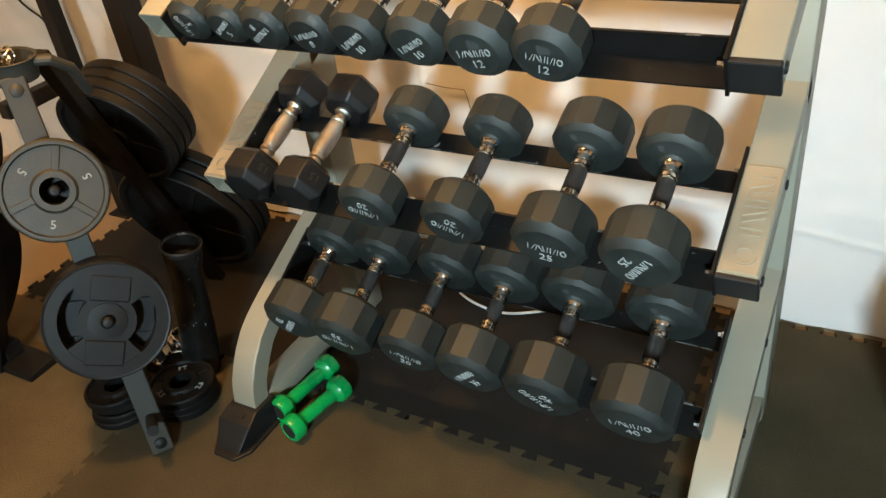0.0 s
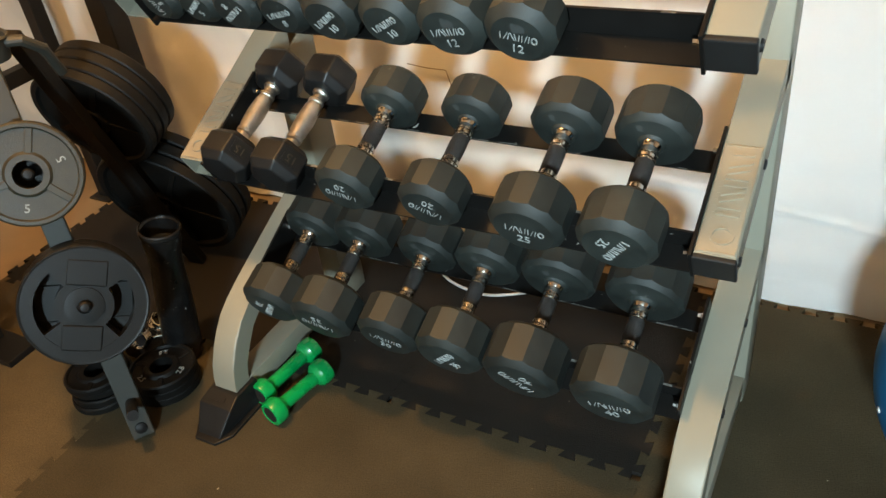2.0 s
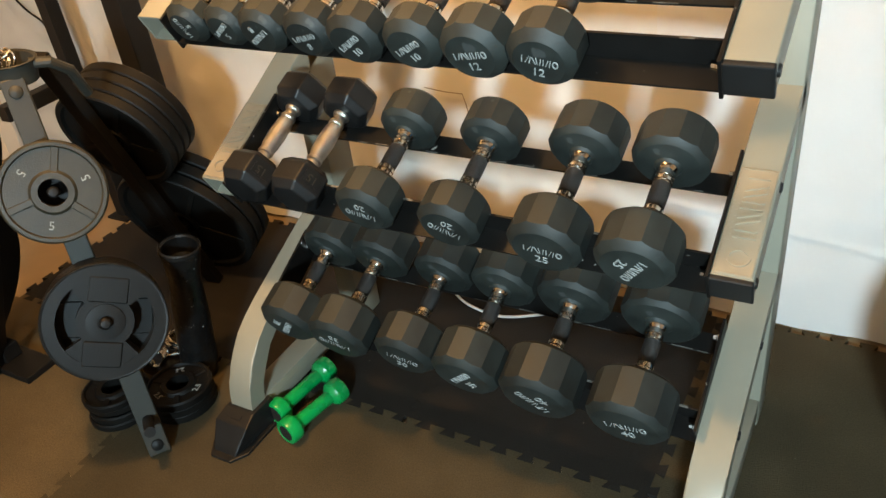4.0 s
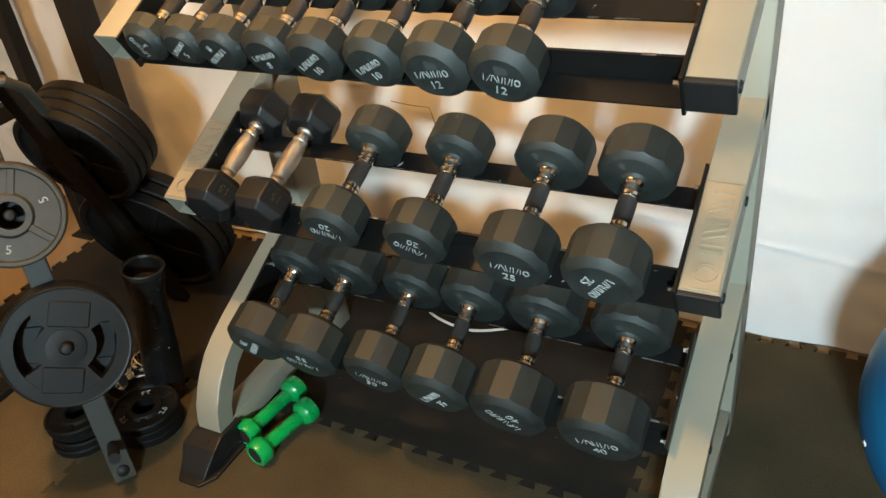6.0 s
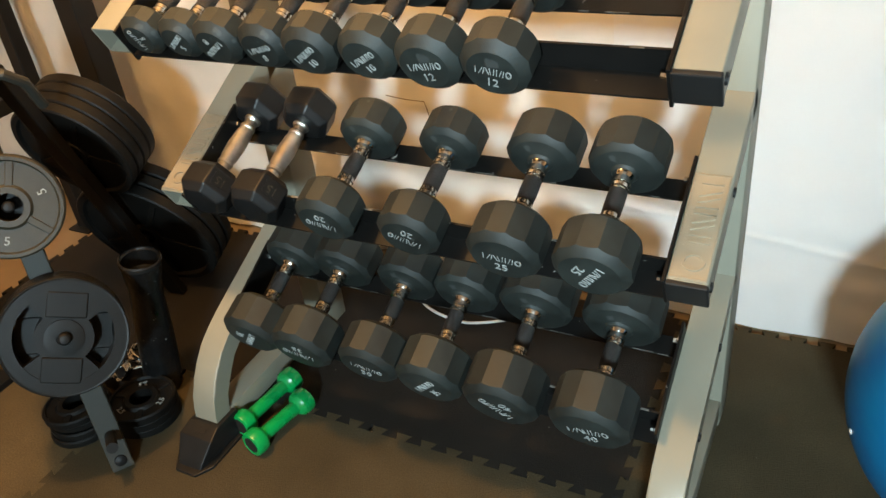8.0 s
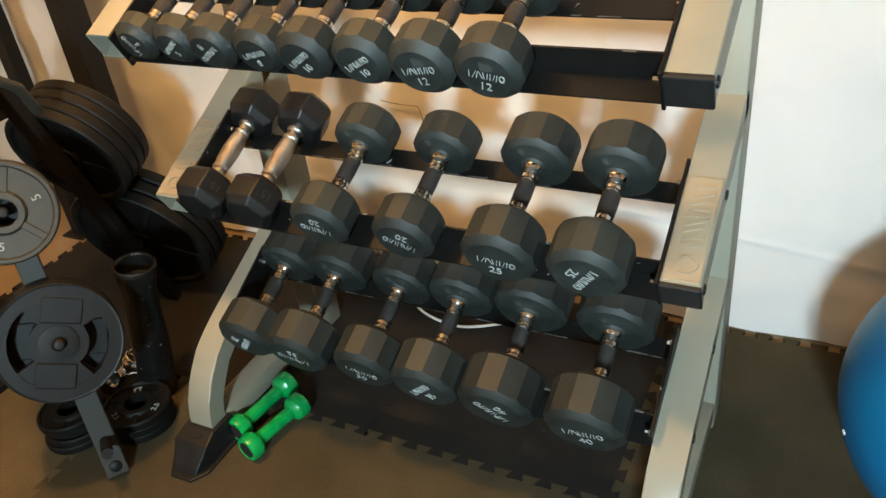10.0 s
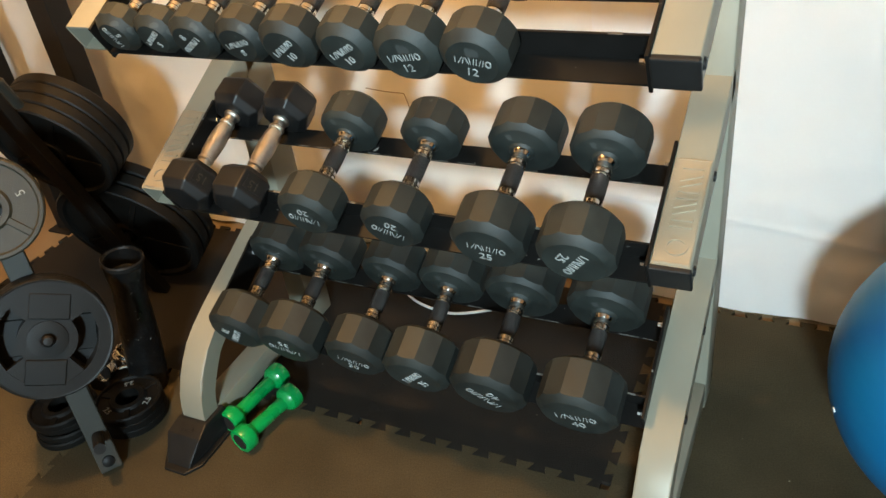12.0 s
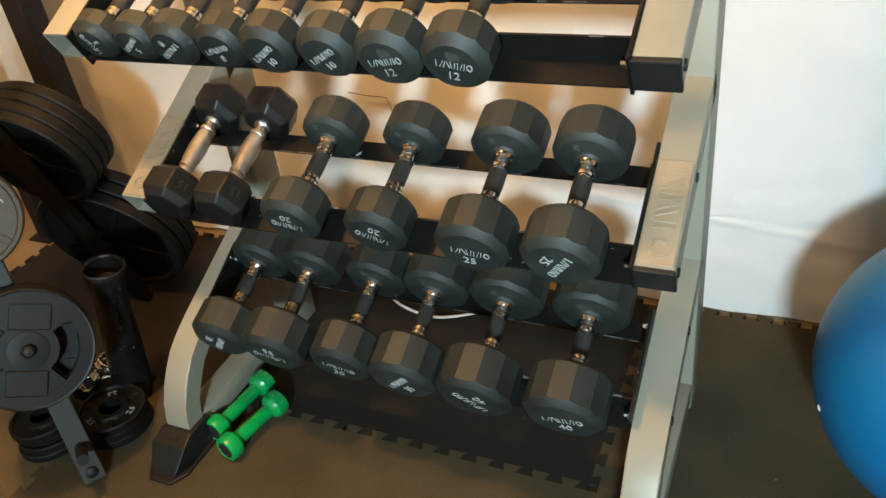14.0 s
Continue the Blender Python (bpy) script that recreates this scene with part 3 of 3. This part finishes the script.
AZ = {"a": radians(-34), "b": radians(97), "c": radians(206)}
for key, az in AZ.items():
    p0, p1 = leg_frame(az, 0.012), leg_frame(az, 0.90)
    ln = (p1.translation - p0.translation).length
    mat = TREEGREY if key == "a" else BLACKPOST
    sgn = 1 if (p0.inverted() @ p1.translation).y > 0 else -1
    lg = part("leg", box(-0.026, 0.026, min(0, sgn * ln), max(0, sgn * ln), -0.03, 0.0, None, p0), mat, tree, bevel=0.003)
    part("bolt", lathe([(0.015, 0), (0.014, 0.004), (0.008, 0.007), (0.001, 0.008)], 18, None, p0 @ pose(0, sgn * 0.025, 0)), BLACKPOST, lg, smooth=True)
    part("bolt", lathe([(0.015, 0), (0.014, 0.004), (0.008, 0.007), (0.001, 0.008)], 18, None, p0 @ pose(0, sgn * (ln - 0.03), 0)), TREEGREY, lg, smooth=True)
    for z in (0.10,) if key == "a" else ():
        part("small_peg", tube_path([leg_frame(az, z) @ Vector(v) for v in ((0, 0, 0), (0, 0, 0.03), (0, 0, 0.06), (0, 0, 0.088))], 0.0135, 14), BLACKPOST, lg, "short black peg", smooth=True)
# added dark sleeve: keeps the bright floor from showing through the hub hole
part("hole_blocker", lathe([(0.042, 0), (0.042, 0.03), (0.036, 0.034), (0.014, 0.034)], 28, None, leg_frame(AZ["a"], 0.66)), BLACKPOST, tree, smooth=True)
PEGS = {("a", 0.37): 0.122, ("a", 0.66): 0.098, ("b", 0.60): 0.17, ("b", 0.24): 0.22, ("c", 0.62): 0.2, ("c", 0.24): 0.2}
for (key, z), ln in PEGS.items():
    part("peg", lathe([(0.0135, 0), (0.0135, ln - 0.012), (0.0125, ln - 0.005), (0.009, ln - 0.001), (0.002, ln)], 20, None, leg_frame(AZ[key], z)), BLACKPOST, tree, "black peg with domed end", smooth=True)
# tray on top
cup = Matrix.Translation((0.02, -0.02, 0.872)) @ Matrix.Diagonal((1.25, 0.9, 1, 1))
tray = part("tray", lathe([(0.045, 0.0), (0.060, 0.004), (0.068, 0.05), (0.072, 0.054), (0.070, 0.056), (0.064, 0.052), (0.056, 0.012), (0.002, 0.010)], 32, None, cup), TREEGREY, tree, "grey oval tray", smooth=True)
hook = [Vector(v) for v in ((0.085, 0.0, 0.915), (0.11, 0.03, 0.91), (0.115, 0.07, 0.875), (0.09, 0.11, 0.80))]
part("hook", tube_path(hook, 0.013, 12), TREEGREY, tree, "curved grey steel bracket", smooth=True)


def ring_wire(c, r, wire, tilt, n=18):
    m = Matrix.Translation(c) @ Euler([radians(t) for t in tilt]).to_matrix().to_4x4()
    return [m @ Vector((r * 0.6 * math.cos(2 * math.pi * k / n), r * math.sin(2 * math.pi * k / n), 0)) for k in range(n)]


clips = thing("collar_clips", "chrome wire clips heaped in the tree tray", "clips", pose(CX + 0.02, CY - 0.02, 0.895))
for k in range(7):
    c = (0.05 * math.cos(k * 2.1) * (k % 3) / 2, 0.035 * math.sin(k * 2.1) * (k % 3) / 2, 0.012 + 0.005 * k)
    part("clip", tube_path(ring_wire(c, 0.026, 0.003, (60 + 17 * k, 35 * k, 50 * k)), 0.0028, 8), CHROME, clips, smooth=True)


# ---- weight plates ----
def ring_plate(prof, n, m, name, mat, label, group=""):
    ob = thing(name, label, "weight plate", m, group)
    bm = bmesh.new()
    rings = [[bm.verts.new((r * math.cos(2 * math.pi * i / n), r * math.sin(2 * math.pi * i / n), z)) for i in range(n)] for r, z in prof]
    for a, b in zip(rings, rings[1:] + rings[:1]):
        for i in range(n):
            bm.faces.new((a[i], a[(i + 1) % n], b[(i + 1) % n], b[i]))
    part("disc", bm, mat, ob, smooth=True)
    return ob


def plate_prof(R, t, hole, hub):
    return [(hole, 0), (R - 0.004, 0), (R, 0.004), (R, t - 0.004), (R - 0.004, t), (R * 0.90, t), (R * 0.87, t * 0.72), (hub + 0.006, t * 0.72), (hub, t), (hole, t)]


def spoke_plate(R, t, m, mat, label, number, ncolour, spokes=3, group=""):
    ob = ring_plate(plate_prof(R, t, 0.030, 0.043), 64, m, "weight_plate", mat, label, group)
    for k in range(spokes):
        a = math.pi / 2 + 2 * math.pi * k / spokes
        mm = Matrix.Rotation(a, 4, "Z")
        part("spoke", box(0.042, R * 0.885, -0.008, 0.008, t * 0.5, t * 0.86, None, mm), mat, ob, bevel=0.002)
        if number:
            b = a + math.pi
            rot = Matrix.Rotation(b, 4, "Z") @ pose(R * 0.66, 0, t * 0.72 + 0.0012, 0, 0, 90)
            part("number", text_bm(number, R * 0.24, rot, 0.001), ncolour, ob, "white number")
    return ob


def grip_plate(R, t, m, label, group=""):
    """Plate with two curved hand holes and square raised panels."""
    ob = thing("weight_plate", label, "weight plate", m, group)
    bm = bmesh.new()
    n = 96
    gap0, gap1, half = 0.45 * R, 0.76 * R, radians(42)

    def prism(poly, z0, z1):
        lo = [bm.verts.new((x, y, z0)) for x, y in poly]
        hi = [bm.verts.new((x, y, z1)) for x, y in poly]
        bm.faces.new(lo[::-1])
        bm.faces.new(hi)
        for i in range(len(poly)):
            bm.faces.new((lo[i], lo[(i + 1) % len(poly)], hi[(i + 1) % len(poly)], hi[i]))

    def pt(r, a):
        return (r * math.cos(a), r * math.sin(a))

    segs = 16
    # outer rim
    for i in range(n):
        a, b = 2 * math.pi * i / n, 2 * math.pi * (i + 1) / n
        prism([pt(gap1, a), pt(R * 0.985, a), pt(R * 0.985, b), pt(gap1, b)], 0, t)
        prism([pt(0.013, a), pt(gap0, a), pt(gap0, b), pt(0.013, b)], 0, t * 0.9)
    bmesh.ops.remove_doubles(bm, verts=bm.verts, dist=1e-5)
    part("disc", bm, DARKGREY, ob)
    for s in (1, -1):
        bm = bmesh.new()
        c0 = math.pi / 2 * s
        arc = [c0 - (math.pi / 2 - half) + (math.pi - 2 * half) * i / segs for i in range(segs + 1)]
        poly = [pt(gap0 * 0.97, a) for a in arc] + [pt(gap1 * 1.01, a) for a in reversed(arc)]
        lo = [bm.verts.new((x, y, 0.001)) for x, y in poly]
        hi = [bm.verts.new((x, y, t * 0.93)) for x, y in poly]
        bm.faces.new(lo[::-1])
        bm.faces.new(hi)
        for i in range(len(poly)):
            bm.faces.new((lo[i], lo[(i + 1) % len(poly)], hi[(i + 1) % len(poly)], hi[i]))
        part("web", bm, DARKGREY, ob)
        part("panel", box(-0.31 * R, 0.31 * R, min(s * 0.33 * R, s * 0.76 * R), max(s * 0.33 * R, s * 0.76 * R), t * 0.8, t * 1.06), DARKGREY, ob, "raised square panel", bevel=0.004)
    part("hub", lathe([(0.042, t * 0.8), (0.042, t * 1.05), (0.03, t * 1.09), (0.017, t * 1.09), (0.0165, t * 0.7)], 40), DARKGREY, ob, smooth=True)
    part("rim", lathe([(R, t * 0.12), (R, t * 0.86), (R * 0.975, t * 1.03), (R * 0.95, t * 1.0)], 96, closed=False), DARKGREY, ob, smooth=True)
    return ob


def hang(key, z, off, turn=0):
    return pose(CX, CY, 0) @ leg_frame(AZ[key], z) @ pose(0, 0, off, 0, 0, turn)


FLIP = 0 if (leg_frame(AZ["a"], 0.3).to_3x3() @ Vector((0, 1, 0))).z > 0 else 180
for k in range(4):
    grip_plate(0.137, 0.023, hang("a", 0.37, 0.004 + 0.0245 * k, FLIP - 25 + (84, 97, 4, 0)[k]), "dark grey weight plate with hand holes on the tree", "plates on the tree")
spoke_plate(0.113, 0.024, hang("a", 0.66, 0.036, FLIP), IRON, "black iron weight plate on the tree's upper peg", "", PAINT, group="plates on the tree")
spoke_plate(0.113, 0.022, hang("a", 0.66, 0.061, FLIP), IRON, "black iron weight plate on the tree's upper peg", "", PAINT, group="plates on the tree")
spoke_plate(0.112, 0.022, hang("a", 0.66, 0.084, FLIP - 22), GREYIRON, "worn grey weight plate marked 5 on the tree", "5", PAINT, group="plates on the tree")
for k in range(4):
    spoke_plate(0.168, 0.032, hang("b", 0.60, 0.004 + 0.034 * k, FLIP + 13 * k) @ pose(0, 0, 0.032, 180), IRON, "thick black rubber weight plate on the tree", "", PAINT, 5, "plates on the tree")
for k in range(3):
    spoke_plate(0.222, 0.036, hang("b", 0.24, 0.02 + 0.042 * k, FLIP + 20 * k) @ pose(0, 0, 0.036, 180), IRON, "large black rubber weight plate on the tree", "", PAINT, 5, "plates on the tree")
for z, R in ((0.62, 0.17), (0.26, 0.235)):
    for k in range(2):
        spoke_plate(R, 0.034, hang("c", z, 0.02 + 0.04 * k, FLIP), IRON, "black rubber weight plate on the tree", "", PAINT, 5, "plates on the tree")
for k in range(3):
    spoke_plate(0.088, 0.026, pose(-0.205 + 0.006 * k, 0.545 - 0.004 * k, 0.027 * k, 0, 0, 40 * k + 20), IRON, "small black weight plate stacked on the floor", "2.5" if k == 2 else "", PAINT, group="stacked small plates")
for k in range(4):
    spoke_plate(0.082, 0.022, pose(-0.345 + 0.004 * (k % 2), 0.452 + 0.005 * (k % 3), 0.023 * k, 0, 0, 30 * k), IRON, "small black weight plate stacked on the floor", "", PAINT, group="stacked small plates")

# ---- loose things behind the tree ----
roll = thing("black_canister", "glossy black flared canister leaning among the plates", "canister", pose(-0.245, 0.655, 0.004, -2, 9, 0))
part("body", lathe([(0.040, 0.0), (0.047, 0.008), (0.050, 0.06), (0.049, 0.16), (0.046, 0.24), (0.042, 0.30), (0.041, 0.335), (0.043, 0.36), (0.047, 0.385), (0.050, 0.428), (0.049, 0.433), (0.045, 0.428), (0.041, 0.385), (0.030, 0.372), (0.002, 0.370)], 40), material("glossy_black_vinyl", (0.004, 0.004, 0.004), 0.30, 0, 0.3, 25, 60, 0.9, spec=0.4, speck=((0.16, 0.16, 0.15), 70, 0.72)), roll, smooth=True)
part("rim", lathe([(0.0495, 0.418), (0.0525, 0.422), (0.0525, 0.432), (0.0495, 0.436)], 40, closed=False), BLACKPOST, roll, smooth=True)
for k, (x, y, tilt) in enumerate(((-0.335, 0.60, (70, 10, 20)), (-0.365, 0.635, (40, 60, 0)), (-0.30, 0.655, (20, 30, 60)))):
    col = thing("spring_collar", "chrome spring collar lying among the plates", "collar", pose(x, y, 0.075 + 0.012 * k, *tilt), "spring collars")
    pts = [(0.026 * math.cos(a * 0.55), 0.026 * math.sin(a * 0.55), -0.015 + 0.0006 * a) for a in range(52)]
    part("coil", tube_path(pts, 0.0036, 8), CHROME, col, smooth=True)
    part("grip", tube_path([(0.026, 0, -0.015), (0.05, 0.01, -0.017), (0.075, 0.012, -0.02)], 0.005, 10), CHROME, col, smooth=True)
tub = thing("collar_box", "low black plastic box on the floor under collars", "box", pose(-0.335, 0.63, 0))
part("shell", box(-0.07, 0.06, -0.045, 0.06, 0, 0.055), CAP, tub, bevel=0.006)
plate = thing("machine_foot", "flat black steel foot of a machine on the mat", "machine base", pose(-0.93, 0.47, 0))
part("foot_plate", box(-0.30, 0.235, -0.05, 0.05, 0.0, 0.022), BLACKPOST, plate, bevel=0.003)
part("foot_tube", box(-0.30, 0.12, -0.028, 0.028, 0.022, 0.072), BLACKPOST, plate, bevel=0.004)


def post(x, y, w, d, label):
    ob = thing("rack_post", label, "post", pose(x, y, -0.012))
    part("tube", box(-w / 2, w / 2, -d / 2, d / 2, 0.006, 2.2), BLACKPOST, ob, bevel=0.004)
    part("foot_plate", box(-w, w, -d, d, 0, 0.007), BLACKPOST, ob)
    return ob


post(-0.765, 1.20, 0.078, 0.076, "black steel power rack post standing before the sheet")
slim = post(-1.20, 1.26, 0.052, 0.05, "slim black steel post with a short arm before the sheet")
part("arm", box(-0.024, 0.024, -0.30, -0.026, 0.525, 0.577), BLACKPOST, slim, bevel=0.003)


def cable(points, r, mat, label):
    ob = thing("cable", label, "cable")
    pts = []
    P = [Vector(p) for p in points]
    P = [P[0] * 2 - P[1]] + P + [P[-1] * 2 - P[-2]]
    for i in range(1, len(P) - 2):
        for k in range(8):
            t = k / 8
            a, b, c, d = P[i - 1], P[i], P[i + 1], P[i + 2]
            pts.append(0.5 * (2 * b + (c - a) * t + (2 * a - 5 * b + 4 * c - d) * t * t + (3 * b - a - 3 * c + d) * t ** 3))
    pts.append(P[-2])
    part("cord", tube_path(pts, r, 10), mat, ob, smooth=True)


cable(((0.24, 1.38, 0.006), (0.235, 1.27, 0.006), (0.30, 1.20, 0.006), (0.40, 1.17, 0.006), (0.48, 1.18, 0.006), (0.62, 1.26, 0.006)), 0.0042, WHITEPLASTIC, "white flex lying on the mat behind the rack")
cable(((-1.9, 1.412, 1.25), (-1.62, 1.414, 0.78), (-1.48, 1.412, 0.66), (-1.45, 1.40, 0.50), (-1.42, 1.38, 0.006)), 0.004, BLACKPOST, "thin black cord hanging down the sheet")
